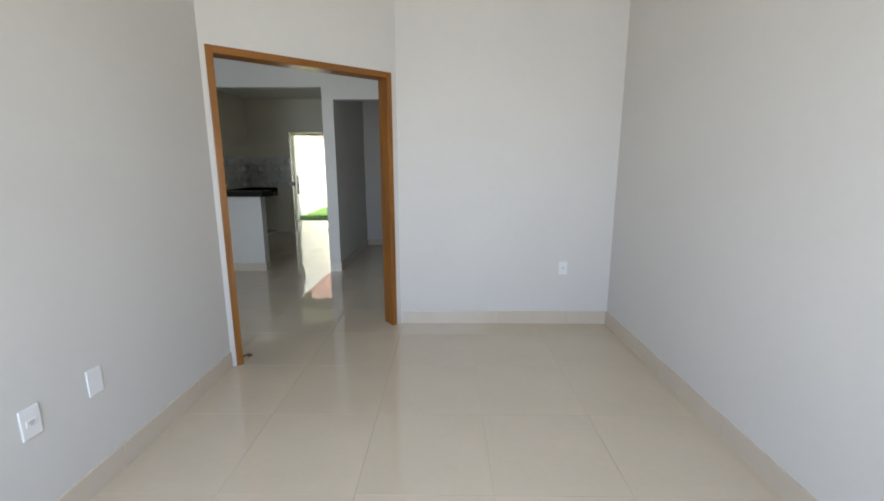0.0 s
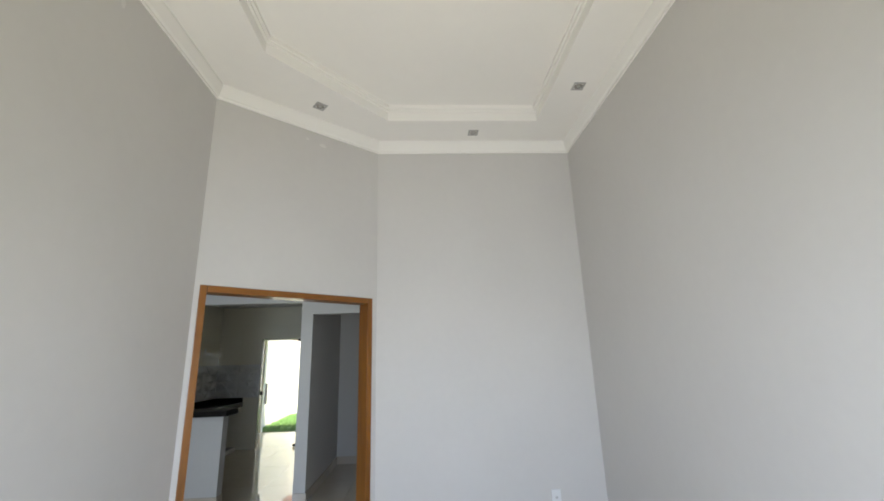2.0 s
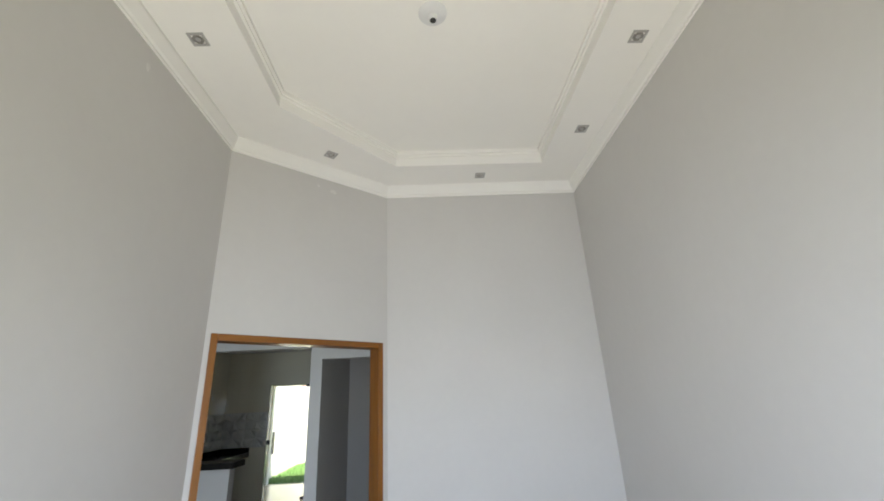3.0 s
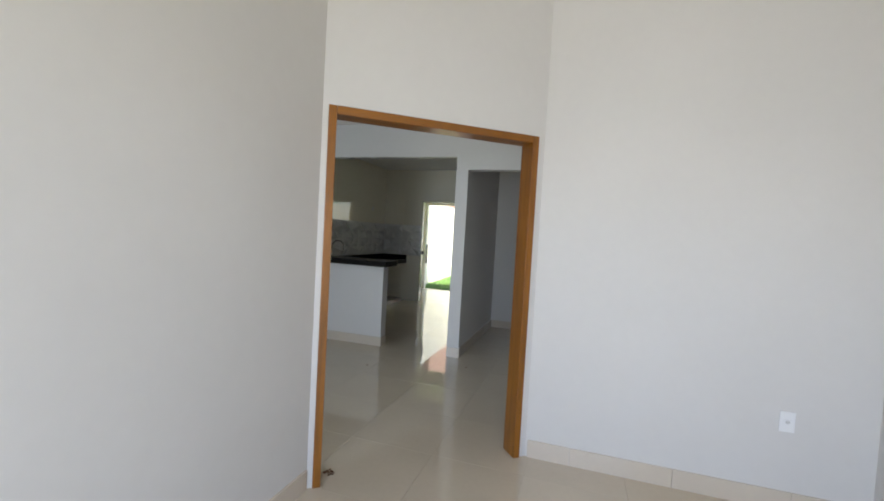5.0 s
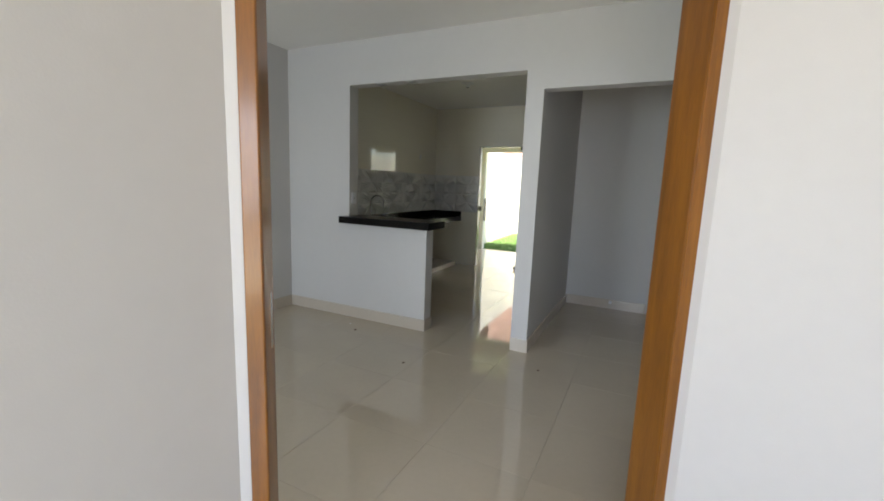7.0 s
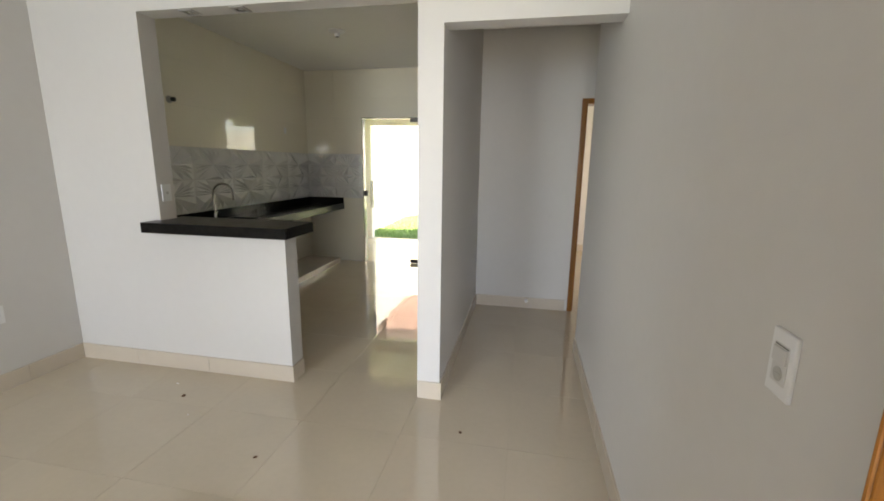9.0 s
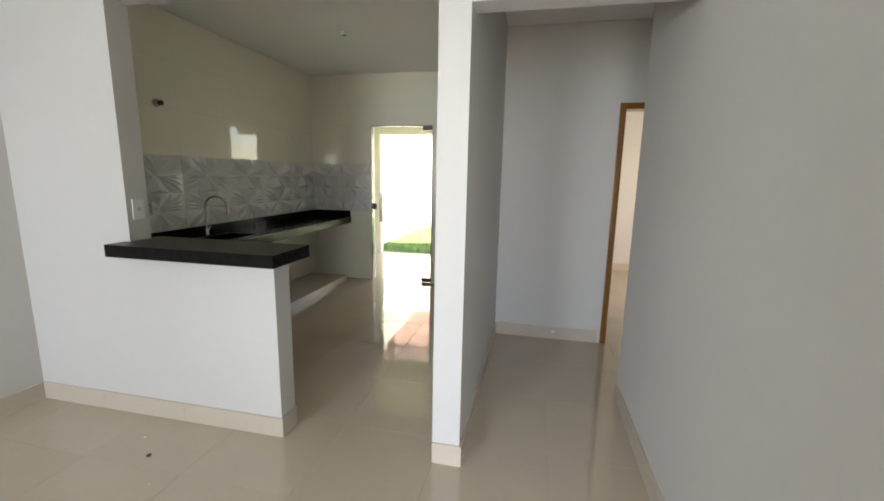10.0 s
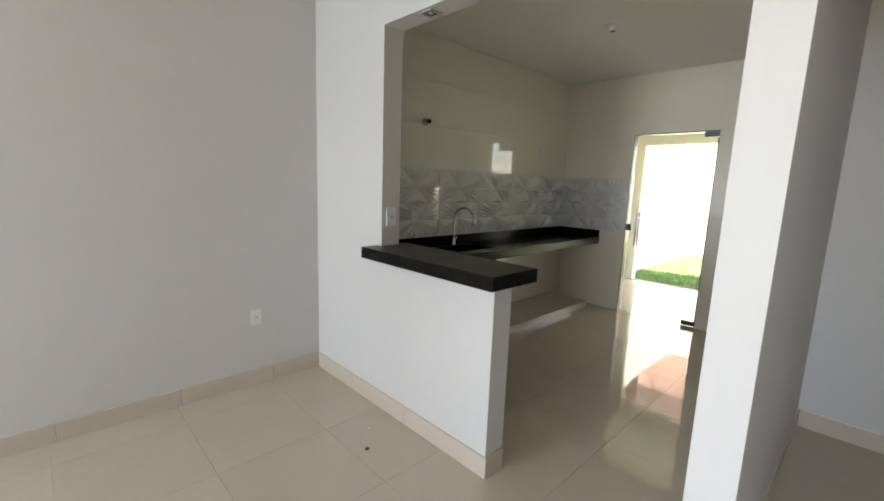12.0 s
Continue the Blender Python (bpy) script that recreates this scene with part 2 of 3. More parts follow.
structure("wall_hall_end", [(HX, -0.60, HY, HY + T, -0.02, 3.0), (0.21, 1.75, HY, HY + T, -0.02, 3.0), (-0.60, 0.21, HY, HY + T, 2.12, 3.0)], PAINT, "off-white painted wall at the end of the hall")
structure("wall_hall_side", [(1.60, 1.74, 7.75, HY, -0.02, 3.0), (XC + T, 1.60, 7.75, 7.89, -0.02, 3.0)], PAINT, "off-white painted hall walls")
structure("wall_bedroom", [(HX, HX + 0.02, HY + T, 12.3, -0.02, 3.0), (HX, 1.20, 12.3, 12.44, -0.02, 3.0), (1.20, 2.44, 12.3, 12.44, -0.02, 3.0), (2.30, 2.44, HY + T, 9.2, -0.02, 3.0), (2.30, 2.44, 9.9, 12.3, -0.02, 3.0), (2.30, 2.44, 9.2, 9.9, -0.02, 0.95), (2.30, 2.44, 9.2, 9.9, 2.05, 3.0), (1.75, 2.44, HY, HY + T, -0.02, 3.0)], PAINT, "cream lit painted bedroom walls")
structure("wall_kitchen_left", [(KX0 - 0.16, KX0 - 0.008, KY0 - 0.06, KY1 + T, -0.02, 3.0)], WALL_TILE, "masonry behind the glazed kitchen tiles")
KDX0, KDX1, KDH = -3.545, -2.665, 2.165
structure("wall_kitchen_back", [(KX0 - 0.008, KDX0, KY1 + 0.008, KY1 + T, -0.02, 3.0), (KDX1, HX, KY1 + 0.008, KY1 + T, -0.02, 3.0), (KDX0, KDX1, KY1 + 0.008, KY1 + T, KDH, 3.0)], PAINT, "wall with the glass door opening to the garden")
structure("wall_kitchen_right", [(KX1, HX, HY + T, KY1 + 0.008, -0.02, 3.0)], PAINT, "white painted kitchen side wall")

# ---------------------------------------------------------------- ceilings
bm = bmesh.new()
TX0, TX1, TY0, TY1 = -1.20, 0.91, 1.45, 4.545
SOF, TRAY = 3.69, 3.83


def tray_outline(g):
    """The raised field of the living room ceiling, let out by g on all sides."""
    a, b = Vector((-1.20 - g, 3.70 + g * 0.4)), Vector((-0.43 - g * 0.45, TY1 + g))
    return [(TX0 - g, TY0 - g), (TX1 + g, TY0 - g), (TX1 + g, TY1 + g), (b.x, b.y), (a.x, a.y)]


OUT = [(XL - 0.1, 0.3), (XR + 0.1, 0.3), (XR + 0.1, YF + 0.1), (DB.x - 0.05, YF + 0.1), (XL - 0.1, DA.y + 0.06)]


def band(bm, outer, oz, inner, iz):
    a, b = [bm.verts.new((x, y, oz)) for x, y in outer], [bm.verts.new((x, y, iz)) for x, y in inner]
    for i in range(len(a)):
        j = (i + 1) % len(a)
        bm.faces.new((a[i], a[j], b[j], b[i]))
    return b


band(bm, OUT, SOF, tray_outline(0.0), SOF)
steps = [(0.0, SOF), (0.0, SOF + 0.085), (-0.014, SOF + 0.087), (-0.014, SOF + 0.108), (-0.028, SOF + 0.11), (-0.028, TRAY)]
for (g0, z0), (g1, z1) in zip(steps, steps[1:]):
    band(bm, tray_outline(g0), z0, tray_outline(g1), z1)
bm.faces.new([bm.verts.new((x, y, TRAY)) for x, y in tray_outline(-0.028)])
bmesh.ops.remove_doubles(bm, verts=bm.verts, dist=0.0005)
box(bm, XL - T, XR + T, 0.3, YF + T, 3.9, 4.05)
tagged(new("ceiling_living", mesh_of("ceiling_living", bm, CEILING)), "white plaster tray ceiling with stepped moulding", "ceiling", "", "structure")

bm = bmesh.new()
room = [(XL, 0.52), (XR, 0.52), (XR, YF), (DB.x, YF), (XL, DA.y)]


def inset(g):
    return [(XL + g, 0.52 + g), (XR - g, 0.52 + g), (XR - g, YF - g), (DB.x + 0.38 * g, YF - g), (XL + g, DA.y - 0.50 * g)]


prof = [(-0.02, TOP + 0.002), (0.012, TOP + 0.002), (0.012, TOP + 0.02), (0.022, TOP + 0.03), (0.045, SOF - 0.02), (0.045, SOF + 0.01)]
for (g0, z0), (g1, z1) in zip(prof, prof[1:]):
    band(bm, inset(g0), z0, inset(g1), z1)
bmesh.ops.remove_doubles(bm, verts=bm.verts, dist=0.0005)
tagged(new("trim", mesh_of("trim", bm, CEILING)), "white plaster cornice round the living room ceiling", "cornice", "", "structure")

bm = bmesh.new()
prism(bm, [(XD - T, YD - 0.18), (XL - T + 0.02, YD - 0.18), (XL - T + 0.02, DA.y + 0.08), (DB.x - 0.07, YF + 0.07), (XC + T, YF + 0.07), (XC + T, YK + 0.02), (XD - T, YK + 0.02)], LOW, 3.02)
tagged(new("ceiling_dining", mesh_of("ceiling_dining", bm, CEILING)), "plain white dining room ceiling", "ceiling", "", "structure")
structure("ceiling_kitchen", [(KX0 - 0.15, KX1 + 0.02, KY0 - 0.02, KY1 + T, LOW + 0.005, 3.02)], CEILING, "plain white kitchen ceiling", "ceiling")
structure("ceiling_hall", [(HX - 0.02, 1.74, KY0 - 0.02, HY + 0.02, 2.80, 3.02)], CEILING, "plain white hall ceiling", "ceiling")
structure("ceiling_bedroom", [(HX - 0.02, 2.44, HY + T - 0.02, 12.44, LOW, 3.02)], CEILING, "plain white bedroom ceiling", "ceiling")


# filler smears left on the paint
def filler(m, w, h, seed, label="small white filler smear on the painted wall"):
    b = bmesh.new()
    random.seed(seed)
    ring = [b.verts.new((w * (0.7 + 0.5 * random.random()) * math.cos(a), h * (0.7 + 0.5 * random.random()) * math.sin(a), 0.0)) for a in [i * math.pi / 7 for i in range(14)]]
    top = b.verts.new((0, 0, 0.0025))
    for i in range(14):
        b.faces.new((ring[i], ring[(i + 1) % 14], top))
    ob = new("filler_patch", mesh_of("filler_patch", b, FILLER))
    ob.matrix_world = m
    tagged(ob, label, "filler", "", "structure")


filler(pose(XL + 0.0005, 3.06, 3.45, 90, 0, 90), 0.018, 0.03, 1)
filler(SLANT @ pose(0.86, -0.0005, 3.47, 90, 0, 0), 0.03, 0.02, 2)
filler(SLANT @ pose(0.72, -0.0005, 3.49, 90, 0, 0), 0.015, 0.012, 3)


# ---------------------------------------------------------------- skirting
def skirting(p, q, offset=0.2):
    """Tile skirting along the foot of a wall from p to q; the wall lies to the right of that way."""
    p, q = Vector(p), Vector(q)
    d = (q - p).normalized()
    root = empty("baseboard", Matrix(((d.x, -d.y, 0, p.x), (d.y, d.x, 0, p.y), (0, 0, 1, 0), (0, 0, 0, 1))), "beige porcelain skirting tiles along the wall foot", "baseboard", "", "structure")
    length, u = (q - p).length, 0.0
    stop = offset
    while u < length - 0.003:
        stop = min(stop, length)
        b = bmesh.new()
        box(b, u + 0.001, stop - 0.001, -0.004, 0.012, -0.01, 0.115, bevel=0.0025)
        part("tile", b, SKIRTING, root)
        u, stop = stop, stop + 0.608


skirting((XL, DA.y - 0.01), (XL, 0.55), 0.4)
skirting((XR, 0.55), (XR, YF), 0.3)
skirting((XR - 0.012, YF), (DB.x + 0.012, YF), 0.36)
skirting((XC, 5.06), (XC, 7.89), 0.45)
skirting((-2.644, YK), (XD + 0.012, YK), 0.66)
skirting((XD, YK), (XD, YD), 0.38)
skirting((-2.644, KY0), (-2.644, YK - 0.012), 0.3)
skirting((HX + 0.0, YK), (KX1 - 0.0, YK), 0.3)
skirting((HX, HY), (HX, YK - 0.012), 0.5)
skirting((-0.652, HY), (HX + 0.012, HY), 0.35)
skirting((XC - 0.0, 7.89), (1.6, 7.89), 0.35)
skirting((2.30, 12.3), (HX + 0.02, 12.3), 0.35)
skirting((HX + 0.02, 12.29), (HX + 0.02, 9.05), 0.35)


# ---------------------------------------------------------------- door frames
def door_frame(m, width, height, depth, face, label, rebated=True):
    """A wooden lining with casings on both sides; the opening runs from x = 0 to width, the wall from y = 0 to depth."""
    root = empty("door_frame", m, label, "door frame", "", "structure")
    e, th, pr = 0.006, 0.025, 0.013
    for x0, x1 in ((0.0, th), (width - th, width)):
        b = bmesh.new()
        box(b, x0, x1, -e, depth + e, 0, height, bevel=0.003)
        part("jamb", b, WOOD, root)
        if not rebated:
            continue
        s0 = x1 if x0 == 0.0 else x0 - 0.012
        b = bmesh.new()
        box(b, s0 + (-0.001 if x0 == 0.0 else 0.001), s0 + 0.012 + (-0.001 if x0 == 0.0 else 0.001), depth * 0.3, depth - 0.045, 0, height - th, bevel=0.002)
        part("rebate", b, WOOD, root)
    b = bmesh.new()
    box(b, th, width - th, -e, depth + e, height - th, height, bevel=0.003)
    part("head_jamb", b, WOOD_H, root)
    for y0, y1 in ((-pr, -e + 0.001), (depth + e - 0.001, depth + pr)):
        for x0 in (th - 0.001 - face, width - th + 0.001):
            b = bmesh.new()
            box(b, x0, x0 + face, y0, y1, 0, height - th + 0.001 + face, bevel=0.004)
            part("casing", b, WOOD, root)
        b = bmesh.new()
        box(b, th - 0.0005, width - th + 0.0005, y0, y1, height - th + 0.001, height - th + 0.001 + face, bevel=0.004)
        part("head_casing", b, WOOD_H, root)
    return root


fr = door_frame(SLANT @ pose(O0, 0, 0), O1 - O0, OH, TS, 0.045, "orange-brown varnished wooden door frame without a leaf", False)
b = bmesh.new()
box(b, 0.0245, 0.0265, 0.072, 0.095, 0.98, 1.14, bevel=0.0008)
part("strike_plate", b, STEEL, fr, "steel strike plate")
door_frame(pose(-0.60, HY, 0), 0.81, 2.12, T, 0.05, "varnished wooden frame of the bedroom doorway")

# ---------------------------------------------------------------- kitchen
wt = empty("wall_tiling", pose(0, 0, 0), "glossy cream glazed tiles on the kitchen walls", "wall tiles", "", "structure")


def flat_tile(x0, x1, y0, y1, z0, z1):
    b = bmesh.new()
    box(b, x0, x1, y0, y1, z0, z1)
    part("tile", b, WALL_TILE, wt)


RZ0, RZ1 = 0.985, 1.645
TW, TH = 0.585, 0.398
y = KY0
while y < KY1 - 0.01:
    y2 = min(y + TW, KY1)
    for z0, z1 in ((0.0, 0.33), (0.33, 0.66), (0.66, RZ0), (RZ1, RZ1 + TH), (RZ1 + TH, RZ1 + 2 * TH), (RZ1 + 2 * TH, RZ1 + 3 * TH)):
        flat_tile(KX0 - 0.009, KX0, y + 0.0003, y2 - 0.0003, z0 + 0.0003, z1 - 0.0003)
    y = y2
for xa, xb in ((KX0, -3.98), (-3.98, KDX0), (KDX1, -2.2), (-2.2, KX1)):
    for z0, z1 in ((0.0, 0.33), (0.33, 0.66), (0.66, RZ0), (RZ0, RZ1), (RZ1, KDH), (KDH, RZ1 + 2 * TH), (RZ1 + 2 * TH, RZ1 + 3 * TH)):
        if (z0 == RZ0 and xb <= KDX0):
            continue
        flat_tile(xa + 0.0006, xb - 0.0006, KY1, KY1 + 0.009, z0 + 0.0003, z1 - 0.0003)
for z0, z1 in ((KDH, RZ1 + 2 * TH), (RZ1 + 2 * TH, RZ1 + 3 * TH)):
    flat_tile(KDX0, KDX1, KY1, KY1 + 0.009, z0 + 0.0003, z1 - 0.0003)

relief_root = empty("backsplash", pose(0, 0, 0), "pale grey faceted relief tiles behind the counter", "backsplash", "", "structure")


def relief_mesh(name, w, h, flip):
    """A pressed tile: a six-part star, three sectors pleated into narrow rays and three left as broad folded facets."""
    bm = bmesh.new()
    sg = -1 if flip else 1
    cx, cz = w / 2, h * (0.5 - 0.04 * sg)

    def rim(a):
        c, d = math.cos(a), math.sin(a) * sg
        k = 1 / max(abs(c), abs(d))
        u, v = c * k, d * k
        return w / 2 * (1 + u), (h - cz if v > 0 else cz) * v + cz

    def vert(a, f, z):
        x, y = rim(a)
        return bm.verts.new((cx + (x - cx) * f, cz + (y - cz) * f, z))

    hub = bm.verts.new((cx, cz, 0.006))
    corners = [radians(q) for q in (45, 135, 225, 315, 405)]
    for centre, half, rays in ((90, 33, 4), (150, 27, 0), (210, 33, 4), (270, 27, 0), (330, 33, 4), (390, 27, 0)):
        cuts = max(rays, 1)
        for k in range(cuts):
            a, b = (radians(centre - half + 2 * half * q / cuts) for q in (k, k + 1))
            m = (a + b) / 2
            edge = [vert(a, 1, 0.007)] + [vert(q, 1, 0.007) for q in corners if a + 0.01 < q < b - 0.01] + [vert(b, 1, 0.007)]
            top = vert(m, 0.60, 0.034) if rays else vert(m, 0.80, 0.056)
            bm.faces.new((hub, edge[0], top))
            bm.faces.new((hub, top, edge[-1]))
            for p, q in zip(edge, edge[1:]):
                bm.faces.new((top, p, q))
    bmesh.ops.remove_doubles(bm, verts=bm.verts, dist=0.0004)
    me = bpy.data.meshes.new(name)
    bmesh.ops.recalc_face_normals(bm, faces=bm.faces)
    bm.to_mesh(me)
    bm.free()
    me.materials.append(RELIEF)
    return me


RW = (KY1 - KY0) / 6
RH = (RZ1 - RZ0) / 2
relief = [relief_mesh("tile", RW - 0.001, RH - 0.001, k) for k in (0, 1)]
relief_back = [relief_mesh("tile", 0.447 - 0.001, RH - 0.001, k) for k in (0, 1)]
for r in range(2):
    for i in range(6):
        ob = new("tile", relief[1 - r])
        ob.parent = relief_root
        # x of the tile runs towards the camera's side along the wall
        ob.matrix_world = Matrix(((0, 0, 1, KX0 - 0.006), (1, 0, 0, KY0 + i * RW), (0, 1, 0, RZ0 + r * RH), (0, 0, 0, 1)))
    for i in range(2):
        ob = new("tile", relief_back[1 - r])
        ob.parent = relief_root
        ob.matrix_world = Matrix(((1, 0, 0, KX0 + i * 0.447 - 0.003), (0, 0, -1, KY1 + 0.006), (0, 1, 0, RZ0 + r * RH), (0, 0, 0, 1)))
for q in [(KX0 - 0.0075, KX0 - 0.005, KY0, KY1, RZ0, RZ1), (KX0, KDX0, KY1 + 0.004, KY1 + 0.0075, RZ0, RZ1)]:
    b = bmesh.new()
    box(b, *q)
    part("backing", b, GROUT, relief_root)

# counter: slab with a dropped front edge, upstand, basin cut into it
CZ, CX1 = 0.90, -3.86
SY0, SY1, SX0, SX1 = 8.05, 8.60, -4.30, -3.98
counter = empty("kitchen_counter", pose(0, 0, 0), "black polished granite kitchen counter fixed along the tiled wall", "counter")
b = bmesh.new()
for q in ((KX0 + 0.002, CX1, KY0 + 0.002, SY0, CZ - 0.03, CZ), (KX0 + 0.002, CX1, SY1, KY1 - 0.002, CZ - 0.03, CZ), (KX0 + 0.002, SX0, SY0, SY1, CZ - 0.03, CZ), (SX1, CX1, SY0, SY1, CZ - 0.03, CZ)):
    box(b, *q)
part("slab", b, GRANITE, counter)
b = bmesh.new()
box(b, CX1 - 0.022, CX1 + 0.001, KY0 + 0.002, KY1 - 0.002, CZ - 0.085, CZ + 0.001, bevel=0.002)
part("front_edge", b, GRANITE_SAWN, counter, "dusty sawn granite edge")
b = bmesh.new()
box(b, KX0 + 0.011, KX0 + 0.033, KY0 + 0.002, KY1 - 0.002, CZ, CZ + 0.09, bevel=0.002)
part("upstand", b, GRANITE, counter)
b = bmesh.new()
box(b, KX0 + 0.033, CX1, KY1 - 0.035, KY1 - 0.013, CZ, CZ + 0.09, bevel=0.002)
part("upstand", b, GRANITE, counter)
b = bmesh.new()
for q in ((SX0 - 0.004, SX0, SY0, SY1, CZ - 0.17, CZ - 0.004), (SX1, SX1 + 0.004, SY0, SY1, CZ - 0.17, CZ - 0.004), (SX0, SX1, SY0 - 0.004, SY0, CZ - 0.17, CZ - 0.004), (SX0, SX1, SY1, SY1 + 0.004, CZ - 0.17, CZ - 0.004), (SX0, SX1, SY0, SY1, CZ - 0.175, CZ - 0.17)):
    box(b, *q)
part("basin", b, GRANITE, counter, "dark sink basin")
b = bmesh.new()
for q in ((SX0 - 0.012, SX0 + 0.003, SY0 - 0.012, SY1 + 0.012), (SX1 - 0.003, SX1 + 0.012, SY0 - 0.012, SY1 + 0.012), (SX0 + 0.003, SX1 - 0.003, SY0 - 0.012, SY0 + 0.003), (SX0 + 0.003, SX1 - 0.003, SY1 - 0.003, SY1 + 0.012)):
    box(b, *q, CZ, CZ + 0.003)
part("basin_rim", b, DARK_STEEL, counter, "dark metal sink rim")

plinth = structure("plinth", [(KX0 + 0.001, -3.875, KY0 + 0.001, 10.40, -0.002, 0.075)], SKIRTING, "raised tiled plinth under the kitchen counter", "plinth", bevel=0.003)

tap = empty("kitchen_tap", pose(-4.34, 8.36, CZ, 0, 0, 18), "chrome gooseneck kitchen tap on the granite counter", "tap")
b = bmesh.new()
lathe(b, [(0.026, 0.0), (0.026, 0.012), (0.019, 0.02), (0.016, 0.06), (0.012, 0.07)], 20)
part("base", b, STEEL, tap, smooth=True)
b = bmesh.new()
pts = [(0, 0, 0.06), (0, 0, 0.18), (0, 0, 0.27)] + [(0.098 - 0.098 * math.cos(a), 0.0, 0.28 + 0.098 * math.sin(a)) for a in [i * math.pi / 10 for i in range(11)]] + [(0.197, 0, 0.24), (0.198, 0, 0.205)]
tube(b, pts, 0.011)
part("spout", b, STEEL, tap, smooth=True)
b = bmesh.new()
tube(b, [(0.0, 0.014, 0.045), (0.0, 0.035, 0.05), (0.0, 0.075, 0.075)], 0.006)
part("lever", b, STEEL, tap, smooth=True)

bar = empty("breakfast_bar", pose(0, 0, 0), "thick black granite bar top on the white half wall", "bar top")
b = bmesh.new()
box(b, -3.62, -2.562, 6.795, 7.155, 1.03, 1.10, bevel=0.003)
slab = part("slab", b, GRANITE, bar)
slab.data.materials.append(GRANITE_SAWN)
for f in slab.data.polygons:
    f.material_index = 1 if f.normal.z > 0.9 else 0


# ---------------------------------------------------------------- glass door to the garden
door = empty("door_glass", pose(0, 0, 0), "closed frameless glass garden door with steel pull handles", "door")
b = bmesh.new()
box(b, KDX0 + 0.012, KDX1 - 0.012, KY1 + 0.045, KY1 + 0.055, 0.008, KDH - 0.012)
leaf = part("leaf", b, GLASS, door, "clear tempered glass leaf")
leaf.visible_shadow = False
for xa, za, zb in ((KDX1 - 0.15, KDH - 0.062, KDH - 0.006), (KDX1 - 0.15, 0.006, 0.062)):
    b = bmesh.new()
    box(b, xa, KDX1 - 0.005, KY1 + 0.032, KY1 + 0.068, za, zb, bevel=0.003)
    part("pivot_fitting", b, DARK_STEEL, door, "dark metal pivot fitting")
b = bmesh.new()
box(b, KDX0 - 0.002, KDX0 + 0.06, KY1 + 0.03, KY1 + 0.07, 1.02, 1.10, bevel=0.003)
part("lock", b, DARK_STEEL, door, "dark metal lock case")
for ys in (KY1 + 0.012, KY1 + 0.088):
    b = bmesh.new()
    tube(b, [(KDX0 + 0.125, ys, 0.84), (KDX0 + 0.125, ys, 1.25)], 0.012)
    for zz in (0.90, 1.19):
        tube(b, [(KDX0 + 0.125, ys, zz), (KDX0 + 0.125, KY1 + 0.05, zz)], 0.007)
    part("pull_handle", b, STEEL, door, "steel pull bar", smooth=True)
tr = empty("door_trim", pose(0, 0, 0), "thin aluminium channel round the glass door opening", "door trim", "", "structure")
for q in ((KDX0 + 0.0005, KDX0 + 0.006, KY1 - 0.004, KY1 + 0.09, 0.0, KDH - 0.001), (KDX1 - 0.010, KDX1 - 0.0005, KY1 - 0.004, KY1 + 0.09, 0.07, KDH - 0.07), (KDX0 + 0.010, KDX1 - 0.010, KY1 - 0.004, KY1 + 0.09, KDH - 0.010, KDH - 0.001)):
    b = bmesh.new()
    box(b, *q)
    part("channel", b, DARK_STEEL, tr)


# ---------------------------------------------------------------- fittings
def plate(m, label, name="power_socket", kind="socket", h=0.118, w=0.075):
    """A wall plate in its own frame: x across, z up, y out of the wall."""
    root = empty(name, m, label, kind)
    b = bmesh.new()
    box(b, -w / 2, w / 2, 0, 0.008, -h / 2, h / 2, bevel=0.003)
    part("cover_plate", b, PLASTIC, root)
    if kind == "socket":
        b = bmesh.new()
        box(b, -0.021, 0.021, 0.0075, 0.0105, -0.014, 0.014, bevel=0.002)
        mod = part("outlet", b, PLASTIC, root)
        b = bmesh.new()
        lathe(b, [(0.0125, 0.0), (0.0125, 0.0008), (0.010, 0.0002)], 6, pose(0, 0.0105, 0, -90, 0, 0))
        part("well", b, PLASTIC_DULL, mod, "grey recessed outlet face")
        b = bmesh.new()
        for x in (-0.0075, 0.0, 0.0075):
            cylinder(b, 0.0026, 0.0026, 0.0, 0.0008, pose(x, 0.0112, -0.002 if x == 0 else 0.0, -90, 0, 0), 10)
        part("pin_hole", b, PLASTIC_GREY, mod)
    elif kind == "switch":
        b = bmesh.new()
        box(b, -0.021, 0.021, 0.0075, 0.0095, -0.036, 0.036, bevel=0.0015)
        mod = part("module", b, PLASTIC_DULL, root, "slightly greyer module strip")
        b = bmesh.new()
        box(b, -0.019, 0.019, 0.0094, 0.0135, 0.003, 0.031, bevel=0.002)
        part("rocker", b, PLASTIC_DULL, mod)
        b = bmesh.new()
        box(b, -0.020, 0.020, 0.0094, 0.0099, 0.0325, 0.0345)
        part("seam", b, DARK, mod, "dark gap above the rocker")
        b = bmesh.new()
        lathe(b, [(0.013, 0.0), (0.013, 0.001), (0.010, 0.0004)], 18, pose(0, 0.0094, -0.018, -90, 0, 0))
        part("outlet", b, PLASTIC_GREY, mod, "grey round outlet")
        b = bmesh.new()
        box(b, -0.008, 0.008, 0.0098, 0.0106, -0.0205, -0.0165)
        part("pin_hole", b, PLASTIC_GREY, mod)
    return root


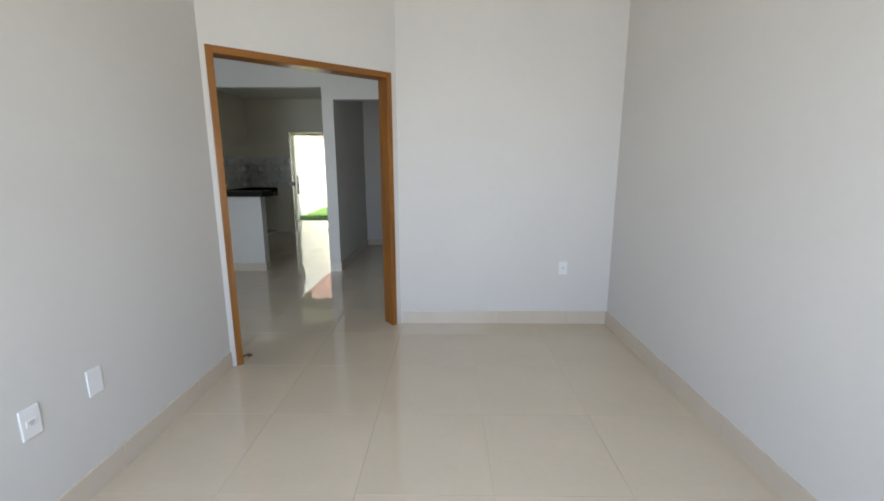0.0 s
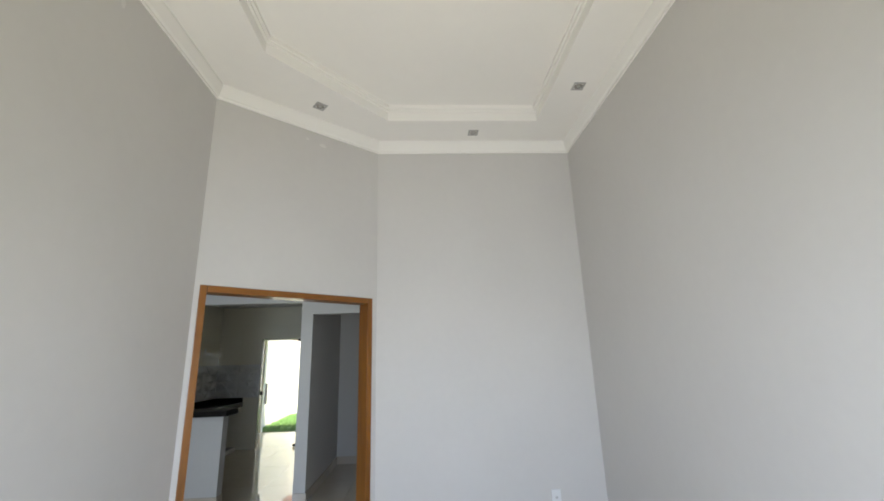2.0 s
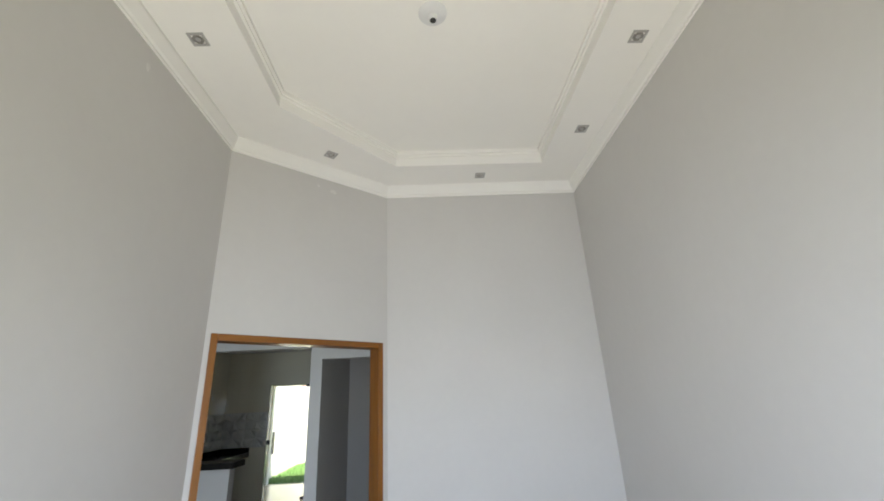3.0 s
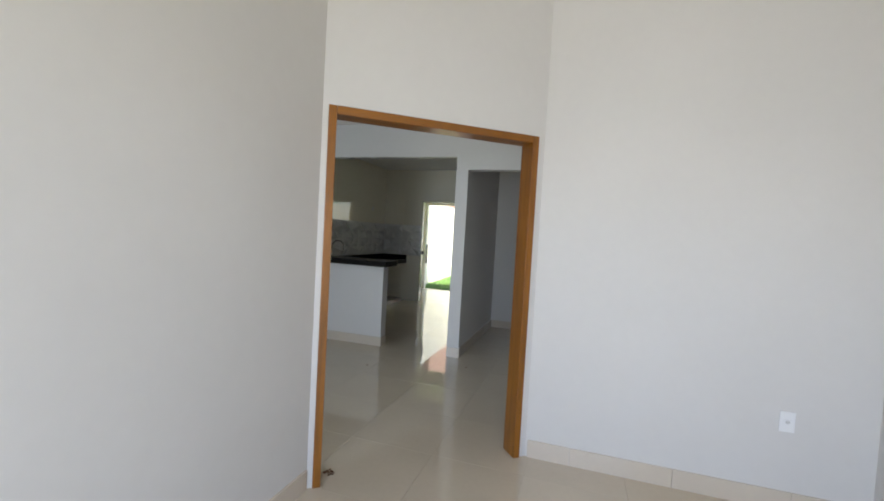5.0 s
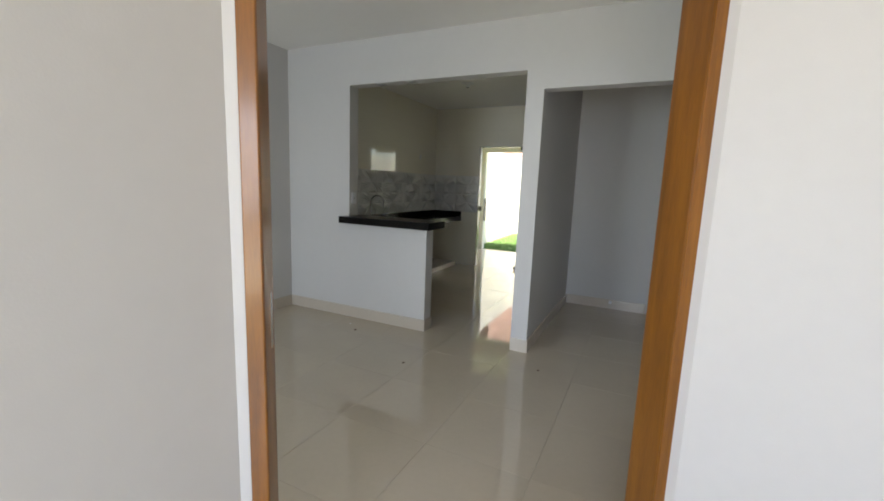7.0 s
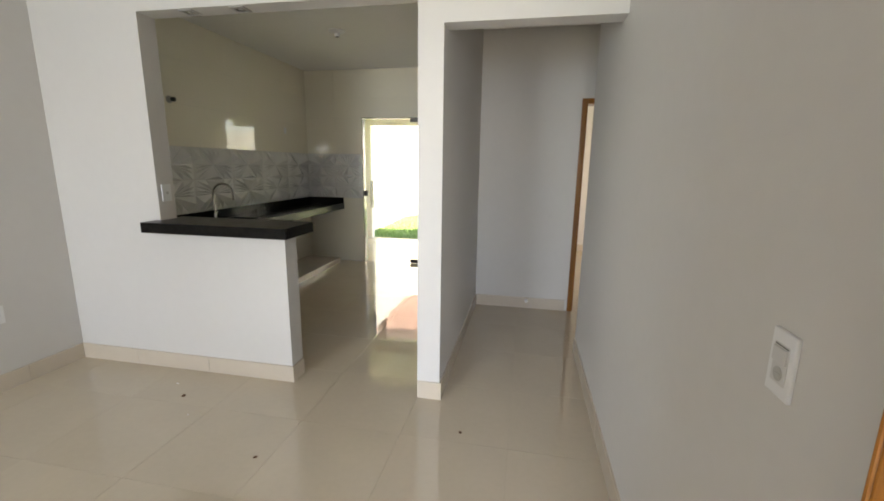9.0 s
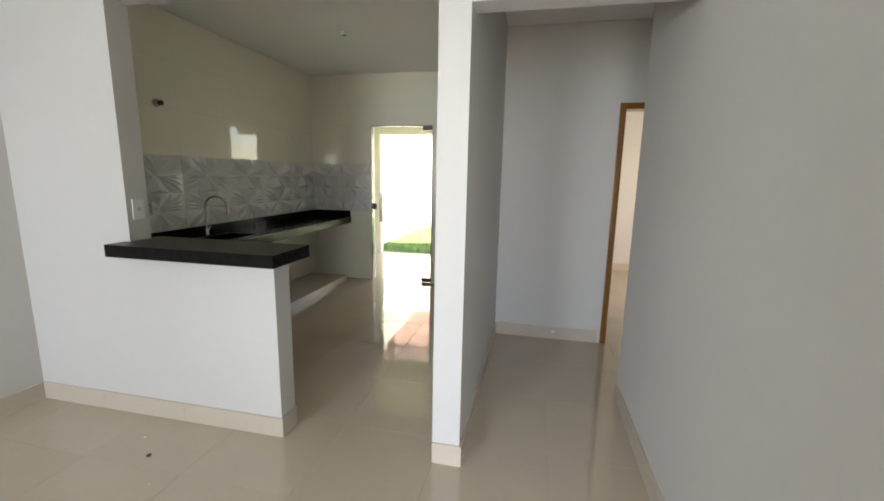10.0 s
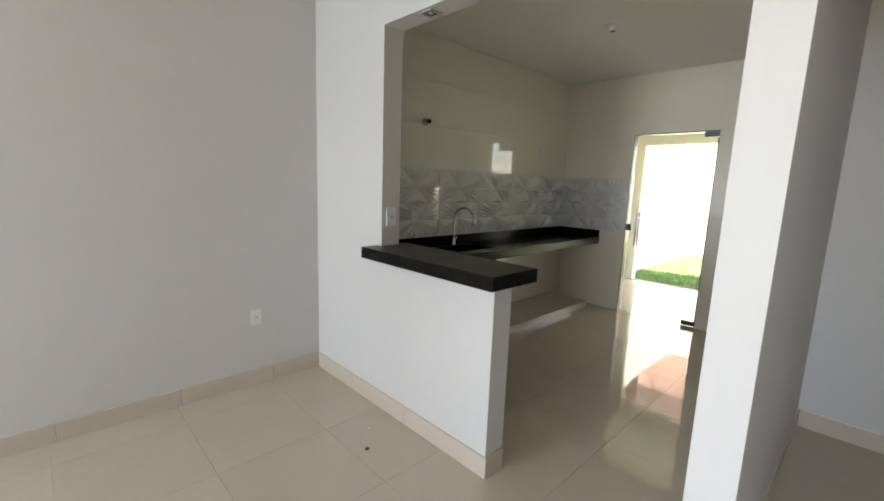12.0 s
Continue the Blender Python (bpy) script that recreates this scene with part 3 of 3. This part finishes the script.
EAST, WEST, SOUTH = (0, 0, -90), (0, 0, 90), (0, 0, 180)
plate(pose(XL, 2.95, 0.486, *EAST), "white blank wall plate above the skirting", "wall_plate", "wall plate")
plate(pose(XL, 2.66, 0.478, *EAST), "white plastic power socket above the skirting")
plate(pose(0.90, YF, 0.52, *SOUTH), "white plastic power socket on the end wall")
plate(pose(XD, 6.43, 0.508, *EAST), "white plastic power socket on the dining wall")
plate(pose(-3.578, 6.99, 1.285, *EAST), "white plastic power socket on the opening's side")
plate(pose(XC, 5.262, 1.165, *WEST), "white light switch with rocker and outlet by the doorway", "light_switch", "switch", 0.120, 0.070)
plate(pose(KX0 + 0.012, 7.90, 1.19, *EAST), "white power socket on the relief tiles")
plate(pose(KX0, 9.96, 1.937, *EAST), "small white plate on the glazed tiles", "wall_plate", "wall plate", 0.08, 0.05)

valve = empty("wall_valve", pose(KX0, 8.02, 2.068, 0, 90, 0), "dark lamp outlet stub on the tiled wall", "wall outlet")
b = bmesh.new()
lathe(b, [(0.034, 0), (0.034, 0.006), (0.02, 0.012), (0.018, 0.03)], 24)
part("rose", b, PLASTIC_GREY, valve, smooth=True)
b = bmesh.new()
lathe(b, [(0.017, 0.03), (0.021, 0.035), (0.021, 0.06), (0.014, 0.066)], 24)
part("socket", b, DARK, valve, "dark socket", smooth=True)


def lamp_holder(x, y, z, label):
    root = empty("ceiling_lamp_holder", pose(x, y, z, 180, 0, 0), label, "lamp holder")
    b = bmesh.new()
    lathe(b, [(0.085, 0.0), (0.085, 0.006), (0.072, 0.014), (0.045, 0.02), (0.03, 0.024)], 32)
    part("rose", b, PLASTIC, root, smooth=True)
    b = bmesh.new()
    lathe(b, [(0.026, 0.024), (0.027, 0.05), (0.024, 0.056)], 24)
    part("socket", b, PLASTIC, root, smooth=True)
    b = bmesh.new()
    lathe(b, [(0.019, 0.0555), (0.019, 0.058), (0.008, 0.0585)], 20)
    part("contact", b, DARK, root, "dark inside of the socket", smooth=True)


lamp_holder(-0.10, 3.07, TRAY, "white ceiling lamp holder without a bulb")
lamp_holder(-3.118, 8.87, LOW + 0.005, "white ceiling lamp holder without a bulb")


def downlight(m, label):
    """A square recessed spot that is switched off."""
    root = empty("downlight", m, label, "downlight", "recessed spots")
    b = bmesh.new()
    for q in ((-0.046, 0.046, 0.032, 0.046), (-0.046, 0.046, -0.046, -0.032), (-0.046, -0.032, -0.032, 0.032), (0.032, 0.046, -0.032, 0.032)):
        box(b, *q, 0.0, 0.006)
    part("frame", b, PLASTIC_GREY, root)
    b = bmesh.new()
    lathe(b, [(0.0315, 0.0), (0.0315, 0.004), (0.024, 0.0035), (0.015, 0.0015)], 24)
    part("reflector", b, STEEL, root, smooth=True)
    b = bmesh.new()
    lathe(b, [(0.014, 0.0015), (0.014, 0.0042), (0.004, 0.005)], 20)
    part("bulb", b, PLASTIC_GREY, root, smooth=True)


for x, y in ((-1.462, 3.10), (-0.972, 4.322), (0.356, 4.745), (1.113, 4.045), (1.148, 3.13)):
    downlight(pose(x, y, SOF, 180, 0, 38 if x == -0.972 else 0), "square steel recessed spot in the plaster ceiling")
for x in (-3.24, -2.885):
    downlight(pose(x, 6.985, 2.42, 180, 0, 0), "square recessed spot under the kitchen lintel")

# ---------------------------------------------------------------- crumbs on the floor
random.seed(4)


def crumb(x, y, size, label):
    bm = bmesh.new()
    bmesh.ops.create_icosphere(bm, subdivisions=2, radius=size)
    for v in bm.verts:
        k = 1 + 0.5 * noise.noise(v.co / size * 1.3 + Vector((x, y, 0)))
        v.co = Vector((v.co.x * k * 1.3, v.co.y * k, max(-size * 0.3, v.co.z * k * 0.6)))
    ob = new("crumb", mesh_of("crumb", bm, DEBRIS))
    ob.matrix_world = pose(x, y, size * 0.3, 0, 0, random.uniform(0, 360))
    tagged(ob, label, "debris", "crumbs on the floor")


for x, y, s in ((-3.237, 6.592, 0.011), (-2.42, 6.17, 0.008), (-1.41, 6.60, 0.008)):
    crumb(x, y, s, "small dark crumb lying on the floor tiles")

crumb(-1.668, 4.228, 0.011, "dark reddish crumb beside the wooden door frame")
for k in range(14):
    a, d = random.uniform(0, 6.28), random.uniform(0.005, 0.04)
    crumb(-1.648 + d * math.cos(a), 4.245 + d * math.sin(a), random.uniform(0.003, 0.007), "reddish brown wood crumb by the door frame foot")
for x, y, w in ((-3.40, 6.72, 0.010), (-3.05, 6.42, 0.005)):
    filler(pose(x, y, 0.0004), w, w * 0.6, int(w * 1000), "dried white plaster speck on the floor tiles")
b = bmesh.new()
lathe(b, [(0.019, 0.0), (0.019, 0.012), (0.015, 0.03), (0.017, 0.034), (0.013, 0.042)], 20)
stop = new("door_stop", mesh_of("door_stop", b, PLASTIC, True))
stop.matrix_world = pose(-1.05, HY - 0.012, 0.085, 90, 0, 0)
tagged(stop, "small white plastic door stop on the skirting", "door stop")

# ---------------------------------------------------------------- outside
structure("ground", [(-400, 400, -400, 400, -0.40, -0.12)], SOIL, "grassy ground round the house", "ground")
structure("porch_wall", [(KX0 - 0.16, KX0 + 0.02, KY1 + T, 12.65, -0.1, 2.44), (KX0 - 0.16, -4.20, 12.65, 12.79, -0.1, 2.44), (-1.75, -1.6, KY1 + T, 11.2, -0.1, 2.7)], OUT_PAINT, "white painted porch walls and pillar")
structure("porch_beam", [(-4.20, -1.6, 12.65, 12.79, 2.245, 2.44)], OUT_PAINT, "white painted beam of the back porch", "beam")
pr = empty("porch_roof", pose(0, 0, 0), "lean-to porch roof of red clay tiles", "roof")
b = bmesh.new()
random.seed(11)
for i in range(15):
    for r in range(7):
        x, y = -4.55 + i * 0.2, 12.95 - r * 0.36
        cylinder(b, 0.104, 0.088, 0, 0.42, Matrix.Translation((x, y, 2.56 + r * 0.075 + random.uniform(0, 0.012))) @ pose(0, 0, 0, 78.5, 0, 0), 8)
part("clay_tiles", b, ROOF_TILE, pr, smooth=True)
structure("ceiling_porch", [(KX0, -1.75, KY1 + T, 12.65, 2.46, 2.50)], OUT_PAINT, "white painted porch ceiling", "ceiling")
structure("garden_wall", [(-12, 6, 16.3, 16.5, -0.2, 2.40), (-4.70, -4.50, 12.80, 16.3, -0.2, 2.40)], OUT_PAINT, "sunlit white painted garden wall", "garden wall")
# unseen slabs; front overhangs added to keep direct sun out of the openings
structure("roof", [(-1.95, 2.2, -2.0, 5.2, 4.06, 4.2), (-4.9, -1.83, -1.2, 10.85, 3.03, 3.15), (-1.83, 2.6, 5.09, 12.5, 3.03, 3.15)], ROOF_TILE, "unseen roof slabs, drawn out at the front to block the sun", "roof")
structure("wall_entry_porch", [(-4.6, 2.6, -3.6, -3.45, -0.2, 1.9)], OUT_PAINT, "white painted front boundary wall", "garden wall")

# lawn
bm = bmesh.new()
random.seed(7)
NX, NY = 26, 30


def rise(x, y):
    return -0.045 + 0.24 * max(0.0, min(1.0, (y - 12.8) / 3.0)) * (0.15 + 0.85 * max(0, min(1, (x + 4.6) / 1.6))) + 0.02 * noise.noise(Vector((x * 2, y * 2, 0)))


grid = [[bm.verts.new((-7.1 + 7.6 * i / NX, 12.77 + 3.55 * j / NY, rise(-7.1 + 7.6 * i / NX, 12.77 + 3.55 * j / NY))) for j in range(NY + 1)] for i in range(NX + 1)]
for i in range(NX):
    for j in range(NY):
        bm.faces.new((grid[i][j], grid[i + 1][j], grid[i + 1][j + 1], grid[i][j + 1]))
tagged(new("lawn", mesh_of("lawn", bm, SOIL, True)), "bright green lawn behind the porch", "lawn", "", "structure")
verts, faces = [], []
for k in range(14000):
    x, y = random.uniform(-6.2, -1.5), random.uniform(12.79, 16.25)
    z = rise(x, y) - 0.005
    h, a, w = random.uniform(0.04, 0.11), random.uniform(0, math.pi), 0.006
    lx, ly = random.uniform(-0.03, 0.03), random.uniform(-0.03, 0.03)
    n0 = len(verts)
    verts += [(x - w * math.cos(a), y - w * math.sin(a), z), (x + w * math.cos(a), y + w * math.sin(a), z), (x + lx, y + ly, z + h)]
    faces.append((n0, n0 + 1, n0 + 2))
me = bpy.data.meshes.new("grass")
me.from_pydata(verts, [], faces)
me.materials.append(GRASS)
tagged(new("grass", me), "short bright green grass blades", "grass", "", "stuff")

# neighbour's house over the garden wall
nh = empty("house_backdrop", pose(-5.75, 17.6, 0), "terracotta house with a clay tiled roof behind the garden wall", "house")
b = bmesh.new()
box(b, 0.0, 4.2, 0.4, 4.0, -0.15, 5.4)
part("wall", b, TERRACOTTA, nh)
# added white block: turns the blue sky in the floor reflection bright white
wh = empty("house_backdrop", pose(-11.2, 17.6, 0), "added white block standing in for bright sky behind the garden wall", "house")
b = bmesh.new()
box(b, 0.0, 5.0, 0.4, 4.0, -0.15, 5.2)
part("wall", b, OUT_PAINT, wh)
b = bmesh.new()
box(b, -0.2, 5.15, 0.1, 4.2, 5.2, 5.4)
part("roof_slab", b, OUT_PAINT, wh)
roof = new("clay_roof")
roof.parent = nh
for r in range(4):
    for i in range(21):
        b = bmesh.new()
        cylinder(b, 0.105, 0.09, 0, 0.40, Matrix.Translation((-0.05 + i * 0.21, -0.02 + r * 0.33, 5.42 + r * 0.13)) @ pose(0, 0, 0, -70, 0, 0), 10)
        t = part("roof_tile", b, ROOF_TILE, roof, smooth=True)

# ---------------------------------------------------------------- floor tiles
fl = bpy.data.objects["floor"]
PX, PY = 0.605, 0.608
me = bpy.data.meshes.new("tile")
b = bmesh.new()
box(b, 0.0006, PX - 0.0006, 0.0006, PY - 0.0006, -0.010, 0.0, bevel=0.0005)
bmesh.ops.recalc_face_normals(b, faces=b.faces)
b.to_mesh(me)
b.free()
me.materials.append(FLOOR_TILE)
for i in range(-8, 4):
    for j in range(-4, 17):
        x, y = 0.07 + i * PX, 2.865 + j * PY
        if x > 1.7 and y < 7:
            continue
        if y + PY > 12.9:
            continue
        ob = new("tile", me)
        ob.parent = fl
        ob.matrix_world = pose(x, y, random.uniform(-0.0003, 0.0), random.uniform(-0.03, 0.03), random.uniform(-0.03, 0.03))
